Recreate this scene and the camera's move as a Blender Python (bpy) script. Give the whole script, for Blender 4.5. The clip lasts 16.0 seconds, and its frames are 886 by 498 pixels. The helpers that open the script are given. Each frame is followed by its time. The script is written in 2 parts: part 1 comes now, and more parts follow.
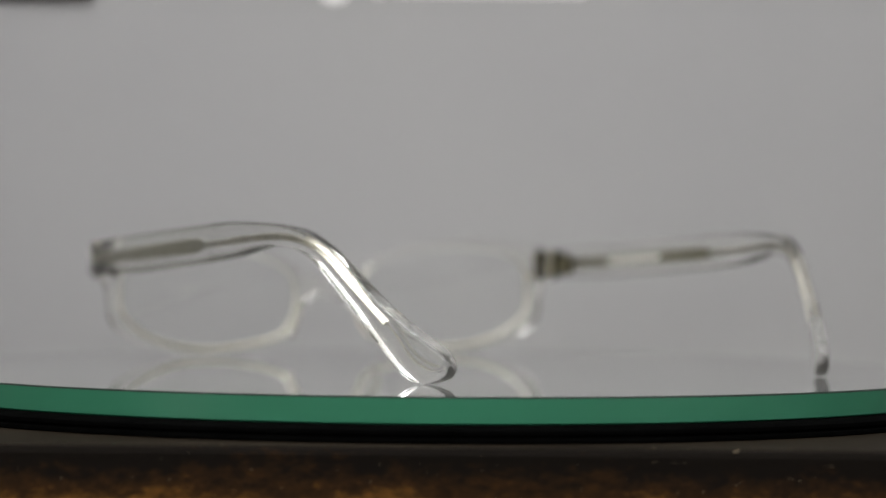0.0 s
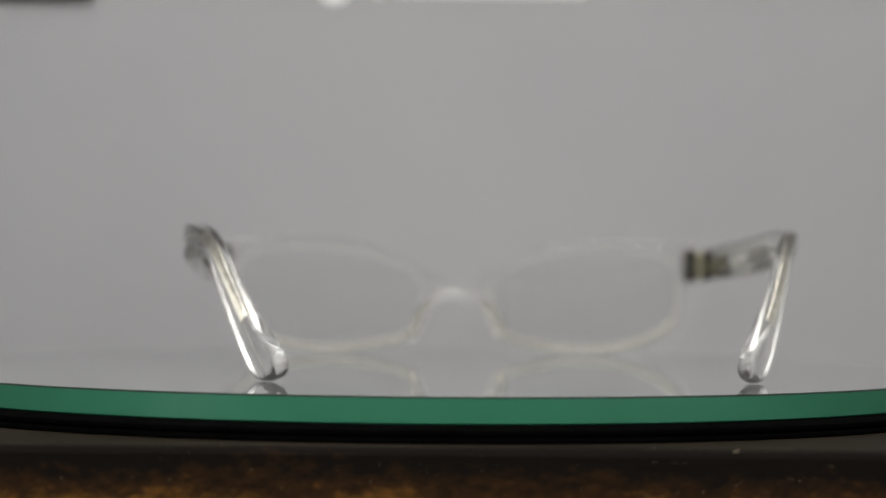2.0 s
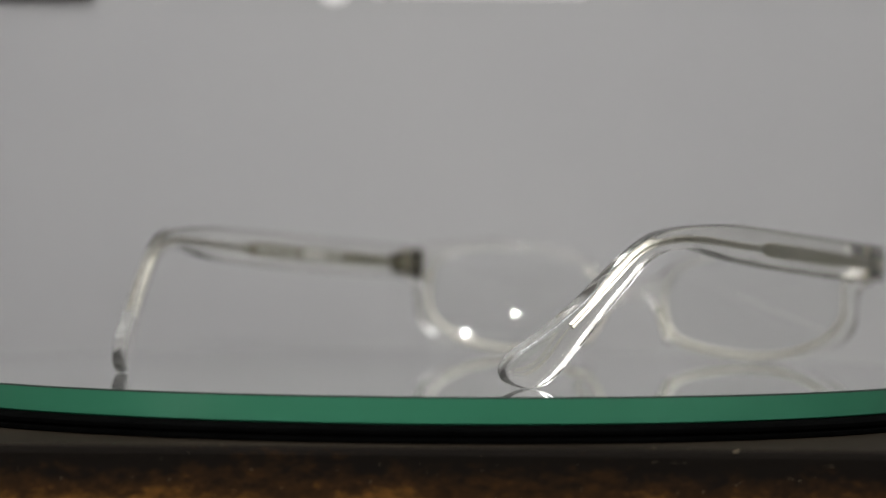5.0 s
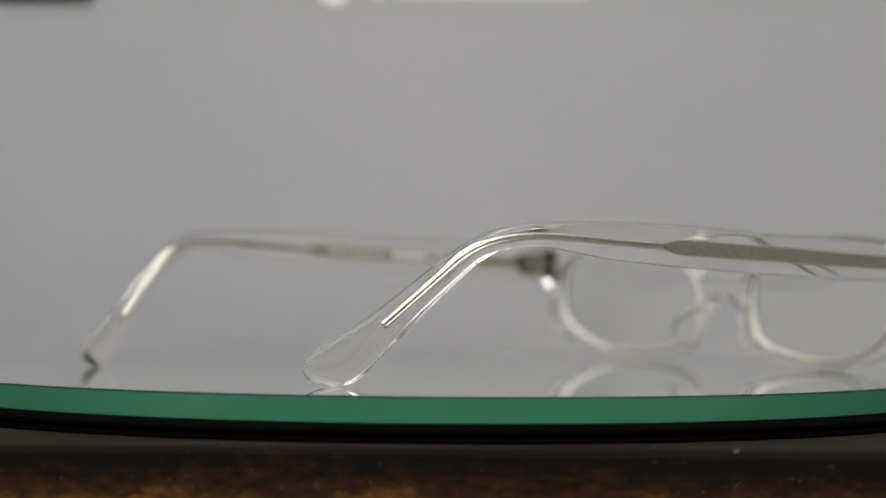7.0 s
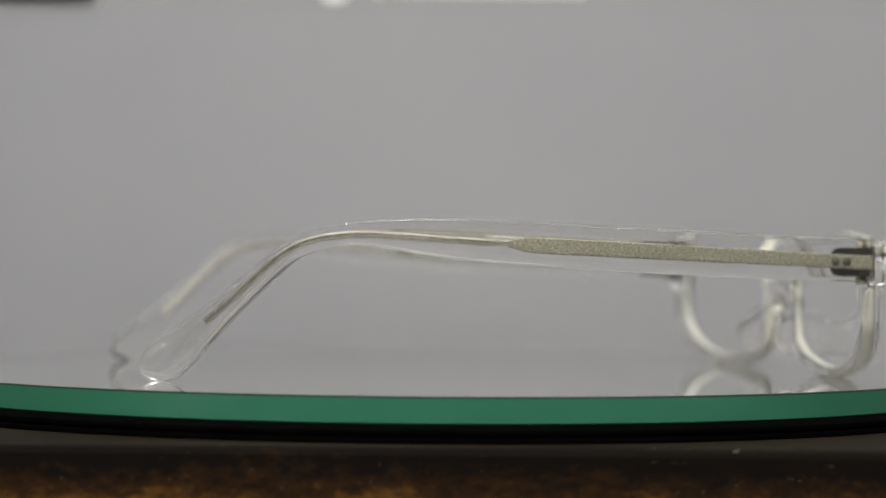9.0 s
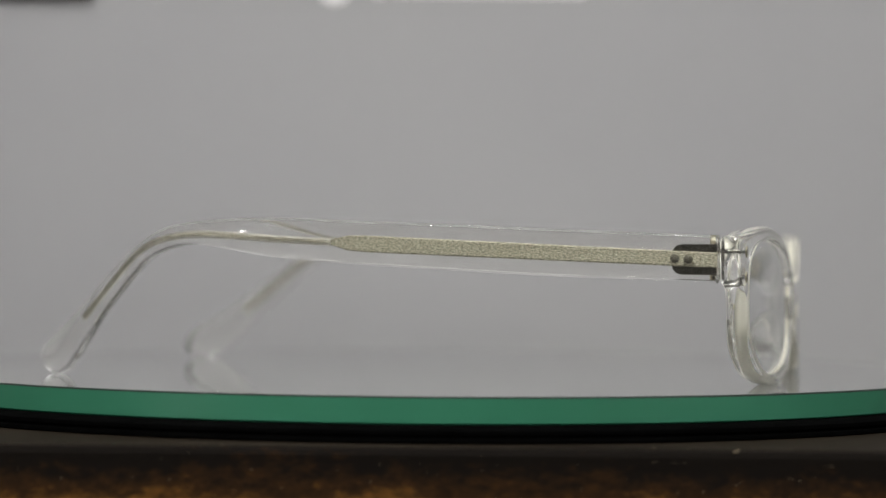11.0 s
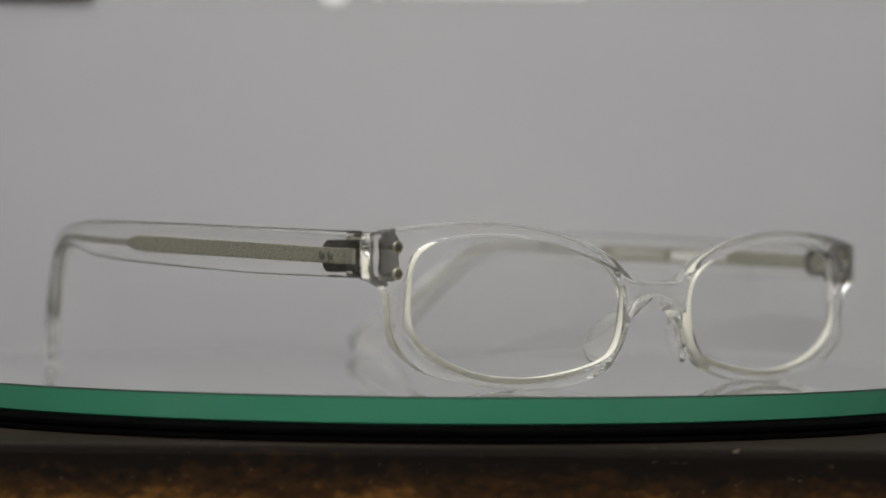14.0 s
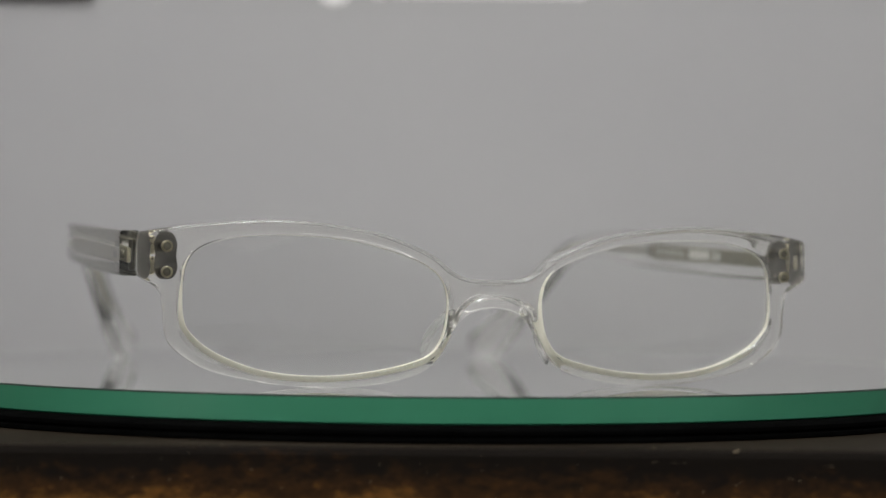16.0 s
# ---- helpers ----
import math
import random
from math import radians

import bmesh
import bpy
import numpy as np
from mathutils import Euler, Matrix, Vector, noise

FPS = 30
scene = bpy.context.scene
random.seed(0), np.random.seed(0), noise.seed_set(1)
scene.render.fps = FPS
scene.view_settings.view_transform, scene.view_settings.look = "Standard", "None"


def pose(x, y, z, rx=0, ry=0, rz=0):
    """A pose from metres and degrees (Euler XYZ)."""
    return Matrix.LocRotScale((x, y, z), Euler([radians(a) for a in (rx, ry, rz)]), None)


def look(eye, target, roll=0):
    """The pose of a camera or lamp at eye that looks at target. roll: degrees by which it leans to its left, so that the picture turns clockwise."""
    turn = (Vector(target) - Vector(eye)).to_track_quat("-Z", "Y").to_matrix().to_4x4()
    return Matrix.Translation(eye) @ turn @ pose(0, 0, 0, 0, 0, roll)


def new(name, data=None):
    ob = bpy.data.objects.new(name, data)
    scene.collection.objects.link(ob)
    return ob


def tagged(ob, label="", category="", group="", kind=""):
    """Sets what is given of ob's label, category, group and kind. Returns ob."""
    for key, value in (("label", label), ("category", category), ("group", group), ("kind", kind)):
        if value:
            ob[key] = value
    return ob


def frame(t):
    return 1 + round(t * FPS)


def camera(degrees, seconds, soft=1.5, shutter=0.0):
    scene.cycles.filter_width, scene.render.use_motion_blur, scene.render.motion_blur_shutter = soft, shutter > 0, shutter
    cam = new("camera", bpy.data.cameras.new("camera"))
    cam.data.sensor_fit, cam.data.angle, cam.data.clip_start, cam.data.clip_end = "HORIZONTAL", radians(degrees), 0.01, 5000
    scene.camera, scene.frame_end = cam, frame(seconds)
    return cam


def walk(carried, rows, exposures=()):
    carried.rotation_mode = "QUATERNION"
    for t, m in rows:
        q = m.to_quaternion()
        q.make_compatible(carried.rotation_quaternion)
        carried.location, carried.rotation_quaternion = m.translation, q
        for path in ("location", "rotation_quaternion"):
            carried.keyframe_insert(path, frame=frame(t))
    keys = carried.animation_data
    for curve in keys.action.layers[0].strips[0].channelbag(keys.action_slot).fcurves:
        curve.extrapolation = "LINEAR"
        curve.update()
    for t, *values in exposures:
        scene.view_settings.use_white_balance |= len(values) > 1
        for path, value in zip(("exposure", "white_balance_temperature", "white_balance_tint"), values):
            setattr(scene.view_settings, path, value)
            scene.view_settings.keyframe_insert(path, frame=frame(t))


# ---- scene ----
# Heights: the table stands on the floor at 0, its top at TOP; the glass platter's upper face is at GLASS.
TOP = 0.75
GLASS = TOP + 0.0082
AXIS = -0.0028
MM = 0.001

# ---- camera ----
cam = camera(23.91, 16.0, soft=1.5)
EYE = Vector((0.0, -0.496, GLASS + 0.02186))
VIEW = look(EYE, EYE + Vector((0, 1, math.tan(radians(0.716)))), 0.511)
cam.data.dof.use_dof = True
cam.data.dof.focus_distance = 0.403
cam.data.dof.aperture_fstop = cam.data.lens / 8.0
walk(cam, [(0.0, VIEW), (16.0, VIEW)])

# ---- light ----
world = bpy.data.worlds.new("room_air")
world.use_nodes = True
world.node_tree.nodes["Background"].inputs[0].default_value = (0.5, 0.55, 0.6, 1)
world.node_tree.nodes["Background"].inputs[1].default_value = 0.05
scene.world = world
scene.view_settings.exposure = -0.19


def lamp(name, eye, target, power, size, colour, long=0.0):
    data = bpy.data.lights.new(name, "AREA")
    data.shape, data.size, data.energy, data.color = "RECTANGLE" if long else "DISK", size, power, colour
    if long:
        data.size, data.size_y = long, size
    ob = new(name, data)
    ob.matrix_world = look(eye, target)
    return ob


# unseen fill lights, added above the turntable, shine down and up to the ceiling; downlights out of view give the
# small glints
lamp("fill_down", (0.05, -0.50, 2.0), (0.05, -0.499, 0), 3.6, 0.32, (0.955, 0.98, 1.0), 0.45)
lamp("fill_up", (0.05, -0.50, 2.05), (0.05, -0.499, 3), 12.0, 0.32, (0.98, 0.985, 0.975), 0.45)
for x, y in ((-0.7, -1.9), (0.9, -1.0), (-0.55, -0.9), (0.12, -0.8), (0.3, -1.4), (-0.25, -1.3), (0.1, -2.3), (-1.3, -1.2)):
    lamp("downlight", (x, y, 2.44), (x, y + 0.001, 0), 6.2, 0.12, (1.0, 0.985, 0.955))

# added fill lights with no fixtures of their own whiten the ceiling round the table
for x, y in ((-1.1, -0.8), (1.0, -1.0), (-0.3, -1.9), (0.7, -2.4), (-1.6, -2.4)):
    lamp("ceiling_fill", (x, y, 1.9), (x, y + 0.001, 3), 10.0, 0.4, (1.0, 0.985, 0.955))
# spotlights at the far end of the shop, turned to the display
for x, y, z in ((-6.14, -6.51, 2.4), (-5.13, -5.17, 2.4), (-5.4, -4.4, 1.33)):
    lamp("spotlight", (x, y, z), (0, 0, GLASS), 14.0, 0.12, (1.0, 0.985, 0.955))


# ---- materials ----
def material(name, colour=(0.8, 0.8, 0.8), rough=0.5, metal=0.0, **inputs):
    m = bpy.data.materials.new(name)
    m.use_nodes = True
    b = m.node_tree.nodes["Principled BSDF"]
    b.inputs["Base Color"].default_value = (*colour, 1)
    b.inputs["Roughness"].default_value = rough
    b.inputs["Metallic"].default_value = metal
    for key, value in inputs.items():
        b.inputs[key.replace("_", " ")].default_value = value
    return m


def node(m, kind, **values):
    n = m.node_tree.nodes.new(kind)
    for key, value in values.items():
        n.inputs[key].default_value = value
    return n


def link(m, a, b):
    m.node_tree.links.new(a, b)


def grain(m, low, high, scale, stretch=(1, 1, 1), lo=0.35, hi=0.65, bump=0.0, detail=5.0, rough=None):
    """Colour by stretched noise between two tones, with fine relief of the same grain."""
    b = m.node_tree.nodes["Principled BSDF"]
    co = node(m, "ShaderNodeTexCoord")
    mp = node(m, "ShaderNodeMapping", Scale=stretch)
    nz = node(m, "ShaderNodeTexNoise", Scale=scale, Detail=detail)
    rp = node(m, "ShaderNodeValToRGB")
    rp.color_ramp.elements[0].position, rp.color_ramp.elements[1].position = lo, hi
    rp.color_ramp.elements[0].color, rp.color_ramp.elements[1].color = (*low, 1), (*high, 1)
    link(m, co.outputs["Object"], mp.inputs["Vector"])
    link(m, mp.outputs["Vector"], nz.inputs["Vector"])
    link(m, nz.outputs["Fac"], rp.inputs["Fac"])
    link(m, rp.outputs["Color"], b.inputs["Base Color"])
    if bump:
        bp = node(m, "ShaderNodeBump", Strength=bump, Distance=0.0005)
        link(m, nz.outputs["Fac"], bp.inputs["Height"])
        link(m, bp.outputs["Normal"], b.inputs["Normal"])
    if rough:
        rr = node(m, "ShaderNodeMapRange")
        rr.inputs["To Min"].default_value, rr.inputs["To Max"].default_value = rough
        link(m, nz.outputs["Fac"], rr.inputs["Value"])
        link(m, rr.outputs["Result"], b.inputs["Roughness"])
    return m


PAINT = grain(material("wall_paint", rough=0.75), (0.350, 0.348, 0.359), (0.374, 0.372, 0.377), 5.0, bump=0.05, rough=(0.7, 0.85))
SHOP_PAINT = grain(material("shop_wall_paint", rough=0.75), (0.23, 0.23, 0.23), (0.27, 0.27, 0.27), 5.0, bump=0.05, rough=(0.7, 0.85))
CEILING = grain(material("ceiling_paint", rough=0.9), (0.76, 0.76, 0.75), (0.8, 0.8, 0.79), 4.0)
FLOORING = grain(material("floor_boards", rough=0.45), (0.23, 0.215, 0.195), (0.31, 0.29, 0.265), 6.0, (8, 1, 1))
ACETATE = material("clear_acetate", (0.997, 0.992, 0.972), 0.012, Transmission_Weight=0.985, IOR=1.48)
LENS = material("demo_lens", (0.99, 0.995, 0.99), 0.0, Transmission_Weight=1.0, IOR=1.50)
LENS_EDGE = grain(material("frosted_lens_edge", rough=0.5, Transmission_Weight=0.46, IOR=1.48), (0.89, 0.87, 0.74), (0.95, 0.935, 0.82), 400.0)
HINGE = grain(material("hinge_metal", rough=0.2, metal=1.0), (0.29, 0.284, 0.264), (0.38, 0.373, 0.35), 900.0, bump=0.03, rough=(0.12, 0.22))
# a darker tone than HINGE, for the plates in the side arms
HINGE_DARK = grain(material("dark_hinge_metal", rough=0.35, metal=1.0), (0.07, 0.066, 0.052), (0.11, 0.104, 0.083), 900.0, rough=(0.25, 0.4))
OLIVE = grain(material("olive_brass", rough=0.3, metal=1.0), (0.46, 0.42, 0.29), (0.60, 0.56, 0.41), 900.0, bump=0.05, rough=(0.22, 0.34))
RIVET = material("rivet_metal", (0.50, 0.46, 0.34), 0.3, 1.0)
RIVET_CORE = material("rivet_core", (0.10, 0.095, 0.07), 0.5, 0.6)
WIRE = grain(material("core_wire_metal", rough=0.22, metal=1.0), (0.50, 0.485, 0.42), (0.66, 0.645, 0.58), 500.0, rough=(0.26, 0.36))
SPECKLE = grain(material("speckled_core_metal", rough=0.45, metal=0.75), (0.17, 0.163, 0.115), (0.42, 0.403, 0.31), 4800.0, (1, 0.35, 1), 0.38, 0.64, bump=0.5, rough=(0.22, 0.45))
PRINT = material("white_print", (0.82, 0.82, 0.78), 0.6)
GLASS_TOP = material("platter_glass", (0.195, 0.198, 0.196), 0.01, IOR=2.1)
GLASS_EDGE = grain(material("green_glass_edge", rough=0.25), (0.035, 0.176, 0.101), (0.039, 0.190, 0.111), 30.0, rough=(0.2, 0.3))
ARRIS = material("ground_glass_arris", (0.018, 0.03, 0.024), 0.8, Specular_IOR_Level=0.1)
RUBBER = grain(material("black_rubber", rough=0.8, Specular_IOR_Level=0.006), (0.0012, 0.0012, 0.0012), (0.002, 0.002, 0.002), 200.0, rough=(0.75, 0.9))
TABLE_TOP = grain(material("dark_table_top", rough=0.5, Specular_IOR_Level=0.012), (0.011, 0.0086, 0.0064), (0.023, 0.0184, 0.0134), 14.0, (1, 14, 6), bump=0.1, rough=(0.45, 0.65))
CHIP = material("pale_dust", (0.24, 0.19, 0.125), 0.8)
BLACK = grain(material("black_plastic", rough=0.5), (0.012, 0.012, 0.013), (0.02, 0.02, 0.021), 60.0, rough=(0.4, 0.6))
WHITE = material("white_enamel", (0.68, 0.68, 0.67), 0.5)
GLOW = material("lit_diffuser", (0.6, 0.6, 0.6), 0.5, Emission_Color=(1, 0.98, 0.95, 1), Emission_Strength=0.45)


def table_edge_wood():
    """Dark lacquered wood: the colour turns from near black to amber in patches towards the lower part of the edge."""
    m = material("lacquered_edge", rough=0.5, Specular_IOR_Level=0.01)
    b = m.node_tree.nodes["Principled BSDF"]
    co = node(m, "ShaderNodeTexCoord")
    sep = node(m, "ShaderNodeSeparateXYZ")
    link(m, co.outputs["Object"], sep.inputs[0])
    wide = node(m, "ShaderNodeTexNoise", Scale=90.0, Detail=6.0, Roughness=0.7)
    fine = node(m, "ShaderNodeTexNoise", Scale=620.0, Detail=6.0, Roughness=0.7)
    mp = node(m, "ShaderNodeMapping", Scale=(0.55, 1, 1))
    link(m, co.outputs["Object"], mp.inputs["Vector"])
    link(m, mp.outputs["Vector"], wide.inputs["Vector"])
    link(m, mp.outputs["Vector"], fine.inputs["Vector"])
    # more amber towards the bottom of the edge
    lower_amber = node(m, "ShaderNodeMapRange")
    lower_amber.inputs["From Min"].default_value, lower_amber.inputs["From Max"].default_value = -0.0022, -0.0100
    lower_amber.inputs["To Max"].default_value = 0.58
    link(m, sep.outputs["Z"], lower_amber.inputs["Value"])
    add = node(m, "ShaderNodeMath")
    add.operation = "ADD"
    link(m, wide.outputs["Fac"], add.inputs[0])
    link(m, fine.outputs["Fac"], add.inputs[1])
    add2 = node(m, "ShaderNodeMath")
    add2.operation = "ADD"
    link(m, add.outputs[0], add2.inputs[0])
    # the amber thins out towards +x along the edge
    less_amber = node(m, "ShaderNodeMapRange")
    less_amber.inputs["From Min"].default_value, less_amber.inputs["From Max"].default_value = -0.035, 0.03
    less_amber.inputs["To Min"].default_value, less_amber.inputs["To Max"].default_value = 0.0, -0.14
    link(m, sep.outputs["X"], less_amber.inputs["Value"])
    amber_amount = node(m, "ShaderNodeMath")
    amber_amount.operation = "ADD"
    link(m, lower_amber.outputs["Result"], amber_amount.inputs[0])
    link(m, less_amber.outputs["Result"], amber_amount.inputs[1])
    link(m, amber_amount.outputs[0], add2.inputs[1])
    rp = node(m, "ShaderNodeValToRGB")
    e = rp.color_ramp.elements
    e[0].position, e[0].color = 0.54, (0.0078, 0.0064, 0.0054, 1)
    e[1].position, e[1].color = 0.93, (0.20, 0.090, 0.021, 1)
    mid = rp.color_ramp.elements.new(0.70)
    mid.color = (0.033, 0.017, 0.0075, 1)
    half = node(m, "ShaderNodeMath")
    half.operation = "MULTIPLY"
    half.inputs[1].default_value = 0.5
    link(m, add2.outputs[0], half.inputs[0])
    link(m, half.outputs[0], rp.inputs["Fac"])
    link(m, rp.outputs["Color"], b.inputs["Base Color"])
    bp = node(m, "ShaderNodeBump", Strength=0.35, Distance=0.0004)
    link(m, fine.outputs["Fac"], bp.inputs["Height"])
    link(m, bp.outputs["Normal"], b.inputs["Normal"])
    return m


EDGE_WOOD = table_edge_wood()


# ---- mesh helpers ----
def part(name, bm, mat, parent=None, label="", smooth=True, at=None):
    """Links a bmesh as one mesh object, under a parent where one is given."""
    mesh = bpy.data.meshes.new(name)
    bmesh.ops.recalc_face_normals(bm, faces=bm.faces)
    bm.to_mesh(mesh)
    bm.free()
    for p in mesh.polygons:
        p.use_smooth = smooth
    mesh.materials.append(mat)
    ob = new(name, mesh)
    if parent:
        ob.parent = parent
    if at:
        ob.matrix_basis = at
    return tagged(ob, label)


def box(size, at=(0, 0, 0), bevel=0.0, segments=2):
    bm = bmesh.new()
    bmesh.ops.create_cube(bm, size=1)
    bmesh.ops.scale(bm, vec=size, verts=bm.verts)
    bmesh.ops.translate(bm, vec=at, verts=bm.verts)
    if bevel:
        bmesh.ops.bevel(bm, geom=bm.edges[:], offset=bevel, segments=segments, affect="EDGES", profile=0.5)
    return bm


def spline(points, steps):
    """A Catmull-Rom curve through the points."""
    pts = [np.array(p, float) for p in points]
    pts = [2 * pts[0] - pts[1]] + pts + [2 * pts[-1] - pts[-2]]
    out = []
    for a, b, c, d in zip(pts, pts[1:], pts[2:], pts[3:]):
        for k in range(steps):
            u = k / steps
            out.append(0.5 * (2 * b + (c - a) * u + (2 * a - 5 * b + 4 * c - d) * u ** 2 + (3 * b - a - 3 * c + d) * u ** 3))
    out.append(pts[-2])
    return out


def loft(rings, close=True):
    """Rings of equally many points joined by quads and capped."""
    bm = bmesh.new()
    rows = [[bm.verts.new(p) for p in ring] for ring in rings]
    n = len(rows[0])
    for a, b in zip(rows, rows[1:]):
        for i in range(n):
            bm.faces.new((a[i], a[(i + 1) % n], b[(i + 1) % n], b[i]))
    if close:
        bm.faces.new(rows[0])
        bm.faces.new(rows[-1])
    return bm


def lathe(profile, segments=160):
    """Turns (radius, height) pairs about the vertical axis; ends on the axis are closed."""
    bm = bmesh.new()
    rows = []
    for r, z in profile:
        if r == 0:
            rows.append([bm.verts.new((0, 0, z))])
        else:
            rows.append([bm.verts.new((r * math.cos(6.283185307 * i / segments), r * math.sin(6.283185307 * i / segments), z)) for i in range(segments)])
    for a, b in zip(rows, rows[1:]):
        for i in range(segments):
            j = (i + 1) % segments
            if len(a) == 1:
                bm.faces.new((a[0], b[i], b[j]))
            elif len(b) == 1:
                bm.faces.new((a[i], a[j], b[0]))
            else:
                bm.faces.new((a[i], a[j], b[j], b[i]))
    return bm


def sharpen(ob, angle=35):
    """Smooth shading that breaks at edges sharper than the angle."""
    mesh = ob.data
    bm = bmesh.new()
    bm.from_mesh(mesh)
    for e in bm.edges:
        e.smooth = len(e.link_faces) != 2 or e.calc_face_angle(0) < radians(angle)
    bm.to_mesh(mesh)
    bm.free()
    return ob


# ---- room ----
def structure(name, size, at, mat, label):
    return tagged(part(name, box(size), mat, smooth=False, at=pose(*at)), label, name.split("_")[0], kind="structure")


structure("floor", (9.2, 8.1, 0.1), (-2.7, -3.65, -0.05), FLOORING, "grey-brown wooden floor boards")
structure("ceiling", (9.2, 8.1, 0.1), (-2.7, -3.65, 2.55), CEILING, "plain white painted ceiling")
structure("wall_north", (9.0, 0.1, 2.5), (-2.7, 0.20, 1.25), PAINT, "plain pale grey painted wall behind the table")
structure("wall_south", (9.0, 0.1, 2.5), (-2.7, -7.6, 1.25), SHOP_PAINT, "plain grey painted wall")
structure("wall_west", (0.1, 7.7, 2.5), (-7.15, -3.7, 1.25), SHOP_PAINT, "plain grey painted wall")
structure("wall_east", (0.1, 7.7, 2.5), (1.75, -3.7, 1.25), SHOP_PAINT, "plain grey painted wall")


# ---- table ----
def make_table():
    table = tagged(new("table"), "narrow dark lacquered wooden table with dark and amber edge", "table")
    table.matrix_basis = pose(0, 0, TOP)
    part("tabletop", box((1.2, 0.276, 0.004), (0, 0.009, -0.002), 0.0008), TABLE_TOP, table, "dark brown polished wooden top", smooth=False)
    part("front_edge", box((1.2, 0.02, 0.034), (0, -0.1213, -0.0172), 0.0012), EDGE_WOOD, table, "dark lacquered edge turning amber lower down", smooth=False)
    part("core_board", box((1.19, 0.255, 0.028), (0, 0.0165, -0.0185)), TABLE_TOP, table, smooth=False)
    for sx in (-0.55, 0.55):
        for y in (-0.07, 0.11):
            part("leg", box((0.05, 0.05, TOP - 0.0325), (sx, y, -(TOP - 0.0325) / 2 - 0.0325), 0.003), TABLE_TOP, table, smooth=False)
    return table


make_table()


def make_dust():
    """Pale dust and small splinters caught along the table's front edge."""
    rnd = random.Random(4)
    bm = bmesh.new()
    for i in range(140):
        x = rnd.uniform(-0.12, 0.12)
        s = rnd.uniform(0.00003, 0.00008)
        face = rnd.random() < 0.85
        y, z = (-0.1314, rnd.uniform(-0.013, -0.0012)) if face else (rnd.uniform(-0.1300, -0.127), 0.00005)
        m = pose(x, y, z, rnd.uniform(0, 90), rnd.uniform(0, 90), rnd.uniform(0, 90)) @ Matrix.Diagonal((s * rnd.uniform(1, 3.2), s, s, 1))
        if i % 3 == 0:
            m = pose(x, y, z, 0, rnd.gauss(0, 4), 0) @ Matrix.Diagonal((s * rnd.uniform(4, 10), s * 0.45, s * 0.45, 1))
        bmesh.ops.create_icosphere(bm, subdivisions=1, radius=1, matrix=m)
    for dx, dz, turn in ((0, 0, 8), (0.0004, 0.0002, -25)):
        m = pose(0.0512 + dx, -0.1312, -0.0003 + dz, 0, turn, 0) @ Matrix.Diagonal((0.0004, 0.00015, 0.00018, 1))
        bmesh.ops.create_icosphere(bm, subdivisions=1, radius=1, matrix=m)
    ob = part("dust", bm, CHIP, at=pose(0, 0, TOP))
    return tagged(ob, "pale dust specks and splinters on the table edge", "dust", kind="stuff")


make_dust()


# ---- things on the wall ----
def make_wall_box():
    ob = tagged(new("wall_box"), "black plastic box fixed to the grey wall", "box")
    ob.matrix_basis = pose(-0.2085, 0.15, GLASS + 0.1072)
    part("case", box((0.20, 0.003, 0.12), (0, -0.0015, 0.06), 0.001, 2), BLACK, ob)
    part("lid", box((0.19, 0.001, 0.11), (0, -0.0035, 0.06), 0.0004), BLACK, ob)
    return ob


def make_lamp_bar():
    ob = tagged(new("wall_lamp"), "slim lit wall lamp with two round glowing buttons", "lamp")
    ob.matrix_basis = pose(0, 0.15, GLASS + 0.1052)
    part("lit_strip", box((0.060, 0.0003, 0.010), (0.0135, -0.00015, 0.0079), 0.0001), GLOW, ob, "slim glowing white strip")
    for x, z, k in ((-0.0343, 0.0052, 1.0), (-0.0205, 0.0062, 0.75)):
        prof = [(0, 0), (0.0050, 0), (0.0052, 0.0001), (0.0052, 0.0003), (0.0048, 0.0005), (0, 0.0006)]
        part("lit_button", lathe([(r * k, h) for r, h in prof], 32), GLOW, ob, "round glowing white button", at=pose(x, 0.0, z, 90, 0, 0))
    return ob


make_wall_box()
make_lamp_bar()


# ---- turntable ----
def make_turntable():
    ob = tagged(new("turntable"), "round glass turntable with green edge on a black base", "turntable")
    ob.matrix_basis = pose(AXIS, 0, TOP)
    r = 0.1249
    base = lathe([(0, 0), (r - 0.001, 0), (r, 0.0003), (r, 0.0009), (r - 0.0006, 0.0011), (r - 0.0006, 0.0014), (r - 0.0002, 0.0017),
                  (r - 0.0002, 0.0024), (r - 0.0012, 0.0029), (r - 0.006, 0.00308), (0, 0.00308)], 192)
    sharpen(part("base", base, RUBBER, ob, "black rubber-edged round base"))
    R, top, low = 0.1199, 0.0082, 0.0031
    platter = sharpen(part("platter", lathe([(0, low), (R - 0.0012, low), (R - 0.0012, top - 0.0002), (R - 0.0005, top), (0, top)], 256), GLASS_TOP, ob,
                           "polished glass disc mirroring the spectacles"), 20)
    edge = lathe([(R - 0.0011, low), (R - 0.0003, low), (R, low + 0.0003), (R, top - 0.00035)], 256)
    sharpen(part("polished_edge", edge, GLASS_EDGE, platter, "bright green polished glass edge"), 20)
    arris = lathe([(R, top - 0.00035), (R - 0.00015, top - 0.0001), (R - 0.0005, top - 0.00001)], 256)
    sharpen(part("arris", arris, ARRIS, platter, "thin dark ground bevel"), 10)
    return ob, platter


turntable, platter = make_turntable()

# ---- spectacles, in millimetres from the middle of the bridge, front towards -y ----
SHIFT = Vector((-11.94, -82.94, 0.0))


def mm(p):
    return (Vector(p) + SHIFT) * MM


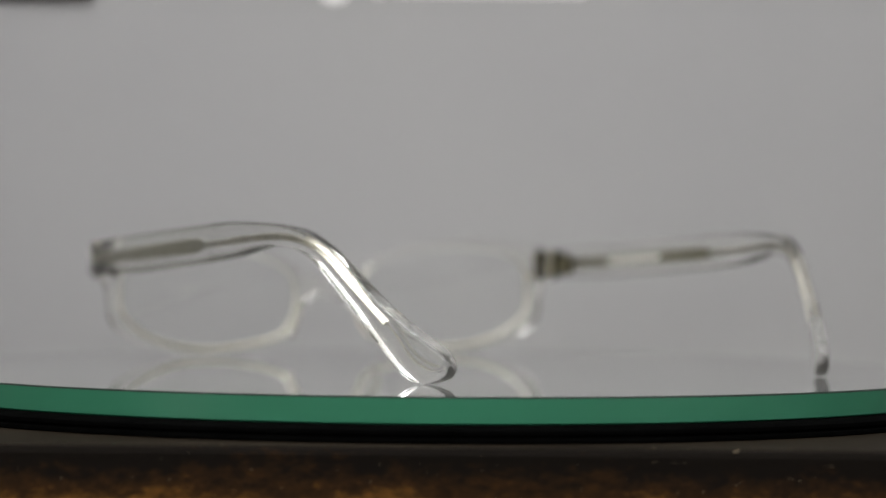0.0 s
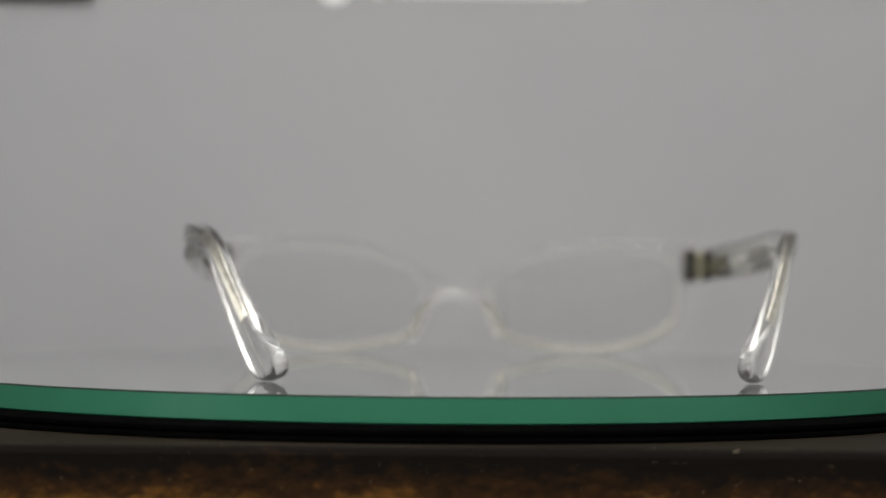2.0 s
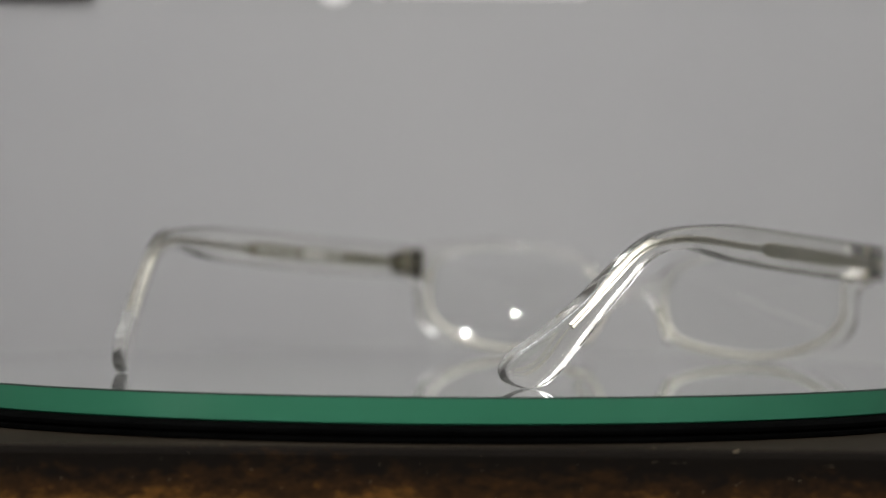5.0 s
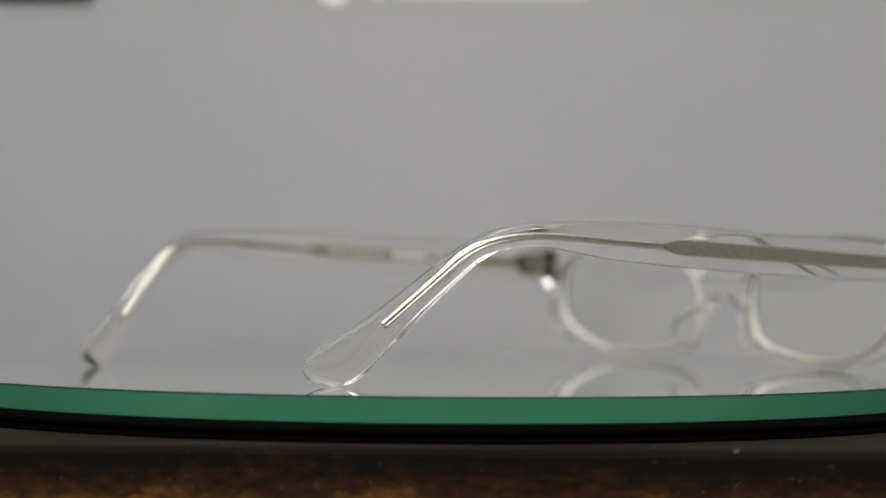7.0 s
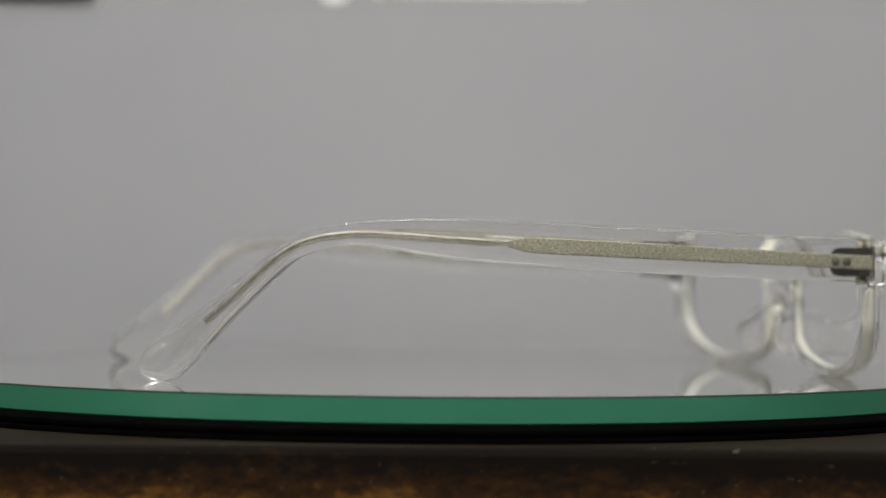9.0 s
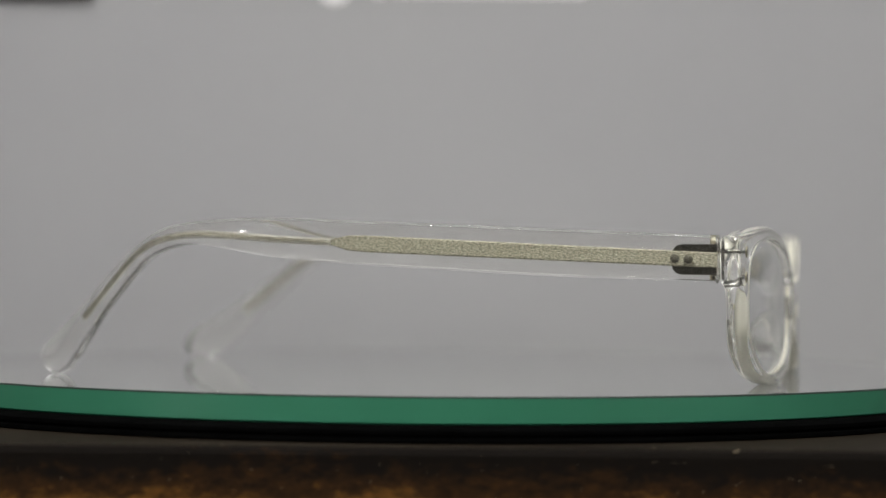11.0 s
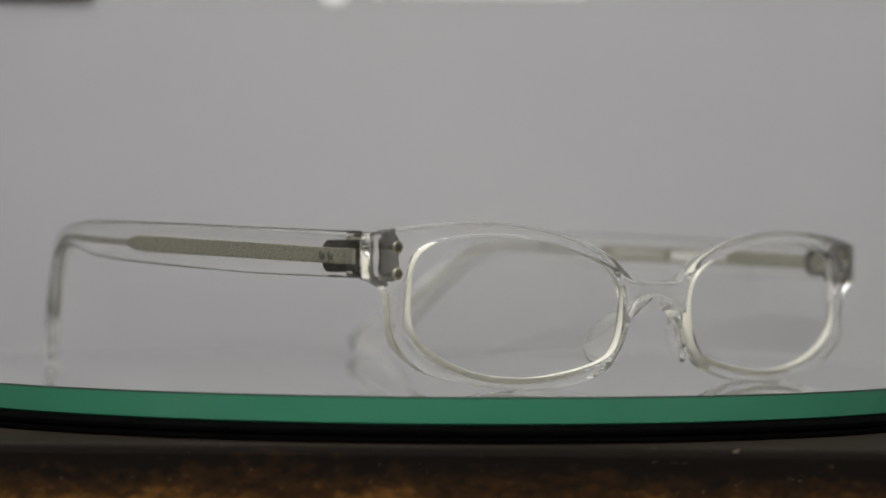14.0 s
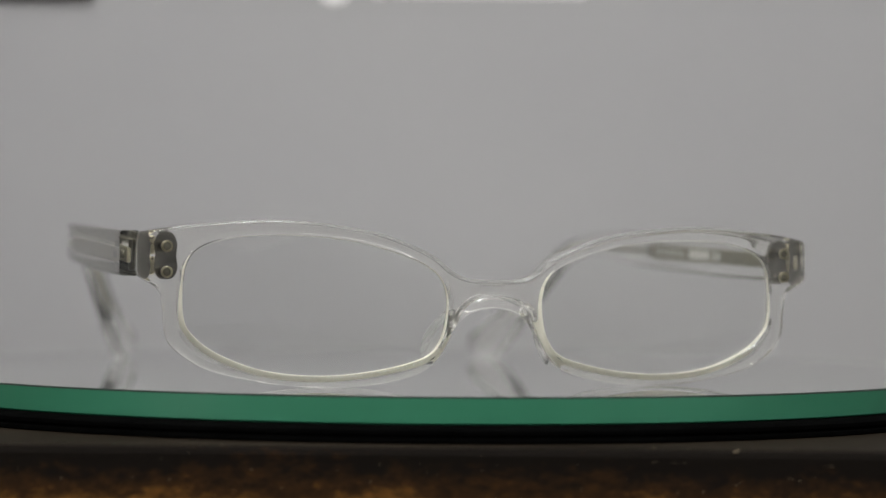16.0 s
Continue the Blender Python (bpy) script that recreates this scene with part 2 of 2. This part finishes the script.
def bow(x):
    """The wrap of the front: its middle surface."""
    return -1.3 + 4.6 * (x / 61.0) ** 2


def temple_x(y):
    """The plan of the side arm: straight, then bent in towards the head."""
    return 69.3 - 19.5 * (max(y - 85.0, 0.0) / 65.0) ** 2.0


def arm_point(side, off, y, z):
    """A point of a side arm, off millimetres outwards of its middle; the two arms sit a little unevenly."""
    back = y + (2.2 if side > 0 else 0.2) * max(0.0, min(1.0, (y - 80.0) / 70.0))
    return mm((side * (temple_x(y) + off) - 1.3, back, z))


HOLE = [(-61, 19.6), (-60.2, 24.0), (-57.5, 26.8), (-51, 28.8), (-40, 29.3), (-28, 28.2), (-18, 25.5), (-12.5, 22.8), (-10, 19.2), (-9.7, 14.3),
        (-11, 9.0), (-14.5, 5.6), (-24, 3.2), (-35, 2.2), (-46, 3.3), (-54.6, 6.5), (-59.4, 10.2), (-61, 13.6)]
OUTER = [(0, 21), (-5.5, 21.3), (-9, 22.9), (-13.5, 26.2), (-25, 30.3), (-42, 32.2), (-57, 31.4), (-66, 30.2), (-69.7, 29.5), (-69.7, 21.6), (-68.5, 20.6),
         (-65.6, 18.8), (-64.7, 15.5), (-64.0, 9.6), (-60.9, 6.0), (-55, 2.9), (-44, 0.7), (-34, 0), (-24, 0.5), (-15.5, 2.6), (-11.6, 5.8),
         (-8.9, 10.5), (-7.5, 13.4), (-5.7, 15.8), (-3.2, 17.3), (0, 18.0)]


def resample(points, count, closed):
    pts = [np.array(p) for p in points]
    if closed:
        pts.append(pts[0])
    d = np.r_[0, np.cumsum([np.linalg.norm(b - a) for a, b in zip(pts, pts[1:])])]
    at = np.linspace(0, d[-1], count + 1)[:-1] if closed else np.linspace(0, d[-1], count)
    xs, ys = [p[0] for p in pts], [p[1] for p in pts]
    return [np.array((np.interp(a, d, xs), np.interp(a, d, ys))) for a in at]


def core_z(y):
    """The height of the metal core's middle line along a side arm."""
    return 28.15 - 0.040 * (82 - y)


def closed_spline(points, steps):
    ring = points[-2:] + points + points[:2]
    return spline(ring, steps)[2 * steps:][: len(points) * steps]


def front_mesh(thick=4.0):
    hole = resample(closed_spline(HOLE, 8), 120, True)
    corner = OUTER.index((-69.7, 29.5))
    outer = spline(OUTER[:corner + 1], 8)[:-1] + [np.array(OUTER[corner])] + spline(OUTER[corner + 1:], 8)
    outer = resample(outer, 150, False)
    centre = np.array((-35.0, 16.0))
    turn = lambda p: math.atan2(p[1] - centre[1], p[0] - centre[0])
    # each outer point meets the hole point in the direction nearest its own
    aligned = []
    ang = np.array([turn(h) for h in hole])
    order = np.argsort(ang)
    hx, hy = np.array([h[0] for h in hole])[order], np.array([h[1] for h in hole])[order]
    a = ang[order]
    for p in outer:
        q = turn(p)
        aligned.append(np.array((np.interp(q, a, hx, period=6.283185307), np.interp(q, a, hy, period=6.283185307))))
    bm = bmesh.new()
    for side in (1, -1):
        def row(pts, off):
            return [bm.verts.new(mm((side * p[0], bow(p[0]) + off, p[1]))) for p in pts]
        h = thick / 2
        of, inf, ob_, inb = row(outer, -h), row(aligned, -h), row(outer, h), row(aligned, h)
        n = len(outer)
        for i in range(n):
            j = (i + 1) % n
            for u, v in ((of, inf), (inf, inb), (inb, ob_)) + (() if i == n - 1 else ((ob_, of),)):
                bm.faces.new((u[i], u[j], v[j], v[i]))
    bmesh.ops.remove_doubles(bm, verts=bm.verts, dist=0.00004)
    bmesh.ops.dissolve_degenerate(bm, dist=0.00002, edges=bm.edges)
    bmesh.ops.recalc_face_normals(bm, faces=bm.faces)
    ring = np.array(hole)

    def at_hole(e):
        p = (e.verts[0].co + e.verts[1].co) / 2 / MM - SHIFT
        return np.min(np.hypot(ring[:, 0] + abs(p.x), ring[:, 1] - p.z)) < 0.8

    # the outer edges are tumbled round, the inner ones only broken
    rim = [e for e in bm.edges if len(e.link_faces) == 2 and e.calc_face_angle(0) > radians(50)]
    inner = [e for e in rim if at_hole(e)]
    bmesh.ops.bevel(bm, geom=[e for e in rim if not at_hole(e)], offset=0.0009, segments=5, affect="EDGES", profile=0.5, clamp_overlap=False)
    inner = [e for e in inner if e.is_valid]
    bmesh.ops.bevel(bm, geom=inner, offset=0.0008, segments=4, affect="EDGES", profile=0.5, clamp_overlap=False)
    return bm


def saddle_mesh():
    """The thick rounded arch under the bridge that sits on the nose."""
    path = spline([(-8.4, 11.4), (-7.0, 14.3), (-4.2, 16.2), (0, 16.9), (4.2, 16.2), (7.0, 14.3), (8.4, 11.4)], 6)
    rings = []
    n = len(path)
    for i, (x, z) in enumerate(path):
        t = path[min(i + 1, n - 1)] - path[max(i - 1, 0)]
        up = np.array((-t[1], t[0])) / np.linalg.norm(t)
        k = math.sin(3.14159 * (i + 0.6) / (n + 0.2)) ** 0.5
        ring = []
        for j in range(24):
            a = 6.283185307 * j / 24
            q = np.array((x, z)) + up * 1.65 * k * math.sin(a)
            ring.append(mm((q[0], bow(x) + 0.5 + 2.6 * k * math.cos(a), q[1])))
        rings.append(ring)
    return loft(rings)


def nose_pad_mesh(side):
    """A flat rounded lobe that flares back from the inner rim to rest on the nose."""
    deep, tall = Vector((side * 0.36, 0.93, 0)).normalized(), Vector((-side * 0.32, 0.0, 0.95)).normalized()
    thick = deep.cross(tall)
    bm = bmesh.new()
    bmesh.ops.create_uvsphere(bm, u_segments=28, v_segments=16, radius=1)
    for v in bm.verts:
        a, b, c = v.co
        v.co = mm(Vector((side * 10.7, 2.5, 9.7)) + deep * (4.2 * b - 0.9 * c) + tall * 5.6 * math.copysign(abs(c) ** 0.85, c) * (1 - 0.28 * b) + thick * 1.15 * a)
    return bm


def lens_mesh(side, thick=1.6):
    hole = resample(closed_spline(HOLE, 8), 120, True)
    c = np.array((-35.0, 16.0))
    bm = bmesh.new()
    def row(k, off):
        out = []
        for p in hole:
            q = c + (p - c) * k
            sag = 1.1 * (1 - k * k)
            out.append(bm.verts.new(mm((side * q[0], bow(q[0]) + off - sag, q[1]))))
        return out
    n = len(hole)
    ks = (1.004, 0.93, 0.8, 0.6, 0.4, 0.2, 0.05)
    fronts = [row(k, -thick / 2) for k in ks]
    backs = [row(k, thick / 2) for k in ks]
    for rows in (fronts, backs):
        for u, v in zip(rows, rows[1:]):
            for i in range(n):
                j = (i + 1) % n
                bm.faces.new((u[i], u[j], v[j], v[i]))
        bm.faces.new(rows[-1])
    for i in range(n):
        j = (i + 1) % n
        bm.faces.new((fronts[0][i], fronts[0][j], backs[0][j], backs[0][i]))
    return bm


def lens_edge_mesh(side):
    """The frosted bevel of a lens, seated in the groove of its rim."""
    hole = resample(closed_spline(HOLE, 8), 120, True)
    c = np.array((-35.0, 16.0))
    bm = bmesh.new()
    rows = []
    n = len(hole)
    for i in range(n):
        t = hole[(i + 1) % n] - hole[i - 1]
        nrm = np.array((t[1], -t[0])) / np.linalg.norm(t)
        if nrm @ (hole[i] - c) < 0:
            nrm = -nrm
        # the bevel is enlarged along the lower half, shaping in the brighter light there
        low = min(1.0, max(0.0, (20.0 - hole[i][1]) / 13.0))
        deep, wide = 0.50 + 0.65 * low, 0.80 + 0.50 * low
        prof = [(0.06, -wide), (deep, 0.0), (0.06, wide), (-0.08, wide - 0.1), (-0.08, 0.1 - wide)]
        rows.append([bm.verts.new(mm((side * (hole[i] + nrm * o)[0], bow(hole[i][0]) + dy, (hole[i] + nrm * o)[1]))) for o, dy in prof])
    for i in range(n):
        u, v = rows[i], rows[(i + 1) % n]
        for k in range(5):
            l = (k + 1) % 5
            bm.faces.new((u[k], u[l], v[l], v[k]))
    return bm


ARM = [((6.6, 29.9), (6.6, 21.2)), ((36, 31.0), (36, 21.8)), ((60, 31.9), (58, 22.8)), ((82, 32.7), (82, 24.1)), ((94, 33.1), (97, 25.4)), ((105, 32.9), (106, 26.9)),
       ((114.5, 32.2), (112, 27.6)), ((121, 30.8), (118, 27.0)), ((127, 27.6), (123.5, 25.0)), ((132, 23.7), (127.5, 21.6)), ((141, 15.7), (134.7, 14.3)),
       ((147.5, 10.6), (139.5, 8.7)), ((152.5, 7.0), (143.8, 3.5)), ((154.2, 4.2), (146.7, 0.9)), ((153.8, 1.7), (149.1, 0.1)), ((152.4, 0.7), (150.6, 0.12))]


def arm_mesh(side):
    flat = spline([(*a, *b) for a, b in ARM], 5)
    rings = []
    n = len(flat)
    for i, (ty, tz, by, bz) in enumerate(flat):
        c, h = np.array(((ty + by) / 2, (tz + bz) / 2)), np.array(((ty - by) / 2, (tz - bz) / 2))
        w = 1.95 - 0.25 * i / n
        if i > n - 9:
            w *= math.sqrt(max(0.12, (n - 1 - i) / 8))
        ring = []
        for k in range(24):
            a = 6.283185307 * (k + 0.5) / 24
            reach = np.linalg.norm(h)
            r = min(0.8, 0.65 * w, 0.6 * reach)
            u = (math.copysign(w - r, math.cos(a)) + r * math.cos(a)) / w
            v = (math.copysign(reach - r, math.sin(a)) + r * math.sin(a)) / reach
            y, z = c + h * v
            ring.append(arm_point(side, w * u, y, z))
        rings.append(ring)
    return loft(rings)


def wire_mesh(side):
    path = spline([(81, 28.1), (94, 28.75), (105, 29.5), (113.5, 29.7), (121, 28.6), (126.5, 26.0), (132, 21.1), (141.3, 12.0)], 8)
    rings = []
    for i, (y, z) in enumerate(path):
        a, b = path[max(i - 1, 0)], path[min(i + 1, len(path) - 1)]
        t = (b - a) / np.linalg.norm(b - a)
        up = np.array((-t[1], t[0]))
        ring = []
        # two sharp ridges on each face
        for face in (1, -1):
            for h, out in ((0.70, 0.10), (0.36, 0.50), (0.32, 0.50), (0.0, 0.12), (-0.32, 0.50), (-0.36, 0.50), (-0.70, 0.10)):
                q = np.array((y, z)) + up * h * face
                ring.append(arm_point(side, face * out, q[0], q[1]))
        rings.append(ring)
    return loft(rings)


def strip_mesh(side):
    """The flat metal core, pointed where it runs into the wire."""
    rings = []
    for y, half in ((83.2, 0.55), (81.8, 0.9), (79.8, 1.45), (76, 1.62), (60, 1.58), (40, 1.52), (24, 1.46), (6.8, 1.42)):
        z = core_z(y)
        ring = []
        for u, v in ((1, -0.85), (1, 0.85), (0.75, 1), (-0.75, 1), (-1, 0.85), (-1, -0.85), (-0.75, -1), (0.75, -1)):
            ring.append(arm_point(side, 0.15 + 0.42 * u, y, z + half * v))
        rings.append(ring)
    return loft(rings)


def rounded_plate(side, x, y0, y1, z0, z1, thick, cut=1.6):
    """An upright plate along the arm with a rounded rear end."""
    pts = [(y0, z0), (y1 - cut, z0)] + [(y1 - cut + cut * math.sin(a), z0 + cut - cut * math.cos(a)) for a in (0.5, 1.05, 1.57)]
    pts += [(y1 - cut + cut * math.cos(a), z1 - cut + cut * math.sin(a)) for a in (0.0, 0.5, 1.05, 1.57)] + [(y0, z1)]
    return loft([[arm_point(side, x + o, y, z) for y, z in pts] for o in (-thick / 2, thick / 2)])


def waisted_plate(x, y, z, w=2.5, h=5.1, thick=0.8):
    """An upright plate with two round lobes and a slight waist, one lobe for each rivet."""
    pts = []
    for k in range(40):
        a = 6.283185307 * k / 40
        c, s = math.cos(a), math.sin(a)
        u = math.copysign(abs(c) ** 0.6, c) * w * (1 - 0.16 * math.exp(-((s / 0.22) ** 2)))
        pts.append((x + u, z + math.copysign(abs(s) ** 0.75, s) * h))
    return loft([[mm((a, y + o, b)) for a, b in pts] for o in (-thick / 2, thick / 2)])


def peg(p, axis, radius, length, segments=16, hollow=0.0):
    """A small round pin; axis x or y."""
    prof = [(0, 0), (radius * 0.9, 0), (radius, 0.08 * length), (radius, length * 0.92), (radius * 0.9, length), (0, length)]
    if hollow:
        prof = [(hollow, 0), (radius * 0.92, 0), (radius, 0.05 * length), (radius, length), (hollow, length), (hollow, 0)]
    bm = lathe([(r * MM, z * MM) for r, z in prof], segments)
    turn = {"x": Matrix.Rotation(radians(90), 4, "Y"), "y": Matrix.Rotation(radians(-90), 4, "X"), "z": Matrix.Identity(4)}[axis]
    bmesh.ops.transform(bm, matrix=Matrix.Translation(mm(p)) @ turn, verts=bm.verts)
    return bm


def lettering(parent, words, size, y, z, x):
    """White print on the inner face of the core: it reads from the tip towards the hinge."""
    data = bpy.data.curves.new("lettering", "FONT")
    data.body, data.size, data.extrude, data.space_character = words, size * MM, 0.00001, 1.0
    tmp = bpy.data.objects.new("lettering_source", data)
    scene.collection.objects.link(tmp)
    mesh = bpy.data.meshes.new_from_object(tmp.evaluated_get(bpy.context.evaluated_depsgraph_get()))
    bpy.data.objects.remove(tmp)
    ob = new("lettering", mesh)
    mesh.materials.clear()
    mesh.materials.append(PRINT)
    ob.parent = parent
    turn = Matrix(((0, 0, -1, 0), (-1, 0, 0, 0), (0, 1, 0, 0), (0, 0, 0, 1)))
    ob.matrix_basis = Matrix.Translation(arm_point(1, x, y, z)) @ pose(0, 0, 0, 2.3, 0, 0) @ turn
    return tagged(ob, "small white lettering on the metal core")


def bar_mesh(side, y0, y1, half):
    ym = (y0 + y1) / 2
    z = core_z(ym)
    bm = bmesh.new()
    bmesh.ops.create_cube(bm, size=1, matrix=Matrix.Translation(arm_point(side, -0.31, ym, z)) @ pose(0, 0, 0, 2.3, 0, 0) @ Matrix.Diagonal((0.06 * MM, (y1 - y0) * MM, 2 * half * MM, 1)))
    return bm


def clear(ob):
    """Clear pieces let the light through to what is set in them."""
    ob.visible_shadow = False
    return ob


def make_spectacles():
    ob = tagged(new("eyeglasses"), "clear acetate eyeglasses with metal-cored open side arms on glass", "eyeglasses")
    ob.matrix_basis = pose(AXIS, 0, GLASS, 0, 0, 208.1)
    front = clear(sharpen(part("front", front_mesh(), ACETATE, ob, "clear transparent acetate front"), 40))
    clear(part("bridge_saddle", saddle_mesh(), ACETATE, front, "rounded clear arch under the bridge"))
    for side in (-1, 1):
        clear(part("nose_pad", nose_pad_mesh(side), ACETATE, front, "clear rounded nose rest"))
        part("front_hinge_plate", waisted_plate(side * 63.8, bow(64.1) + 2.45, 25.1, 2.25, 4.45), HINGE, front, "dark grey metal hinge plate", smooth=False)
        part("hinge_wing", waisted_plate(side * 67.9, bow(67.8) + 2.75, 25.0, 1.5, 4.25, 0.35), HINGE, front, "dark grey metal hinge wing", smooth=False)
        for z in (26.9, 22.0):
            y = bow(64.2)
            part("rivet", peg((side * 64.2, y - 2.05, z), "y", 1.12, 0.6, 20, 0.78), RIVET, front, "brass-coloured rivet ring")
            part("rivet_core", peg((side * 64.2, y - 1.95, z), "y", 0.76, 0.4), RIVET_CORE, front, "dark rivet hollow")
            part("rivet_pin", peg((side * 64.2, y - 1.5, z), "y", 0.42, 3.6), HINGE, front, "thin dark rivet pin")
        lens = clear(sharpen(part("lens", lens_mesh(side), LENS, ob, "thin clear demo lens"), 40))
        part("lens_edge", lens_edge_mesh(side), LENS_EDGE, lens, "cream frosted lens edge")
    for side in (-1, 1):
        arm = clear(sharpen(part("side_arm", arm_mesh(side), ACETATE, ob, "clear acetate side arm with metal core"), 50))
        part("wire_core", wire_mesh(side), WIRE, arm, "grooved silver wire core", smooth=False)
        part("core_strip", strip_mesh(side), SPECKLE, arm, "speckled olive-grey metal core", smooth=False)
        part("hinge_plate", rounded_plate(side, -0.9, 7.0, 15.6, 22.45, 28.1, 0.6, 1.9), HINGE_DARK, arm, "dark metal hinge plate", smooth=False)
        part("hinge_leaf", rounded_plate(side, -1.45, 6.9, 13.6, 23.3, 27.2, 0.4, 1.2), OLIVE, arm, "olive brass inner hinge leaf", smooth=False)
        for y in (12.3, 14.9):
            part("screw", peg((side * temple_x(10) - 1.3 + (0.1 if side > 0 else -1.0), y, core_z(y)), "x", 0.86, 0.9), RIVET_CORE, arm, "dark hinge screw")
        for z in (21.6, 25.4):
            part("knuckle", peg((side * 66.3, 7.9, z), "z", 0.75, 3.4), OLIVE, arm, "olive brass hinge knuckle")
        if side > 0:
            lettering(arm, "HAND MADE IN C.E.", 1.95, 77.2, 27.3, -0.30)
            for k in range(5):
                part("print_bar", bar_mesh(side, 55.4 - 2.3 * k, 56.9 - 2.3 * k, 0.85), PRINT, arm, "white printed bar", smooth=False)
            for y in (40.6, 43.0):
                part("print_bar", bar_mesh(side, y - 0.45, y + 0.45, 0.85), PRINT, arm, "white printed bar", smooth=False)
        else:
            for k in range(9):
                part("print_bar", bar_mesh(side, 34.0 + 2.8 * k, 36.1 + 2.8 * k, 0.8), PRINT, arm, "white printed bar", smooth=False)
    return ob


spectacles = make_spectacles()

# turn of the platter about its axis, in degrees, every half second
TURN = [208.1, 201.7, 195.5, 189.5, 183.5, 177.7, 171.9, 166.1, 160.3, 154.5, 148.8, 142.9, 137.1, 131.2, 125.2, 119.2, 113.2, 107.2, 101.1, 95.0, 88.9, 82.8,
        76.7, 70.6, 64.5, 58.4, 52.4, 46.4, 40.4, 34.4, 28.5, 22.7, 16.8]


def motions():
    walk(spectacles, [(0.5 * i, pose(AXIS, 0, GLASS, 0, 0, a)) for i, a in enumerate(TURN)])
    walk(platter, [(0.5 * i, pose(0, 0, 0, 0, 0, a)) for i, a in enumerate(TURN)])


motions()
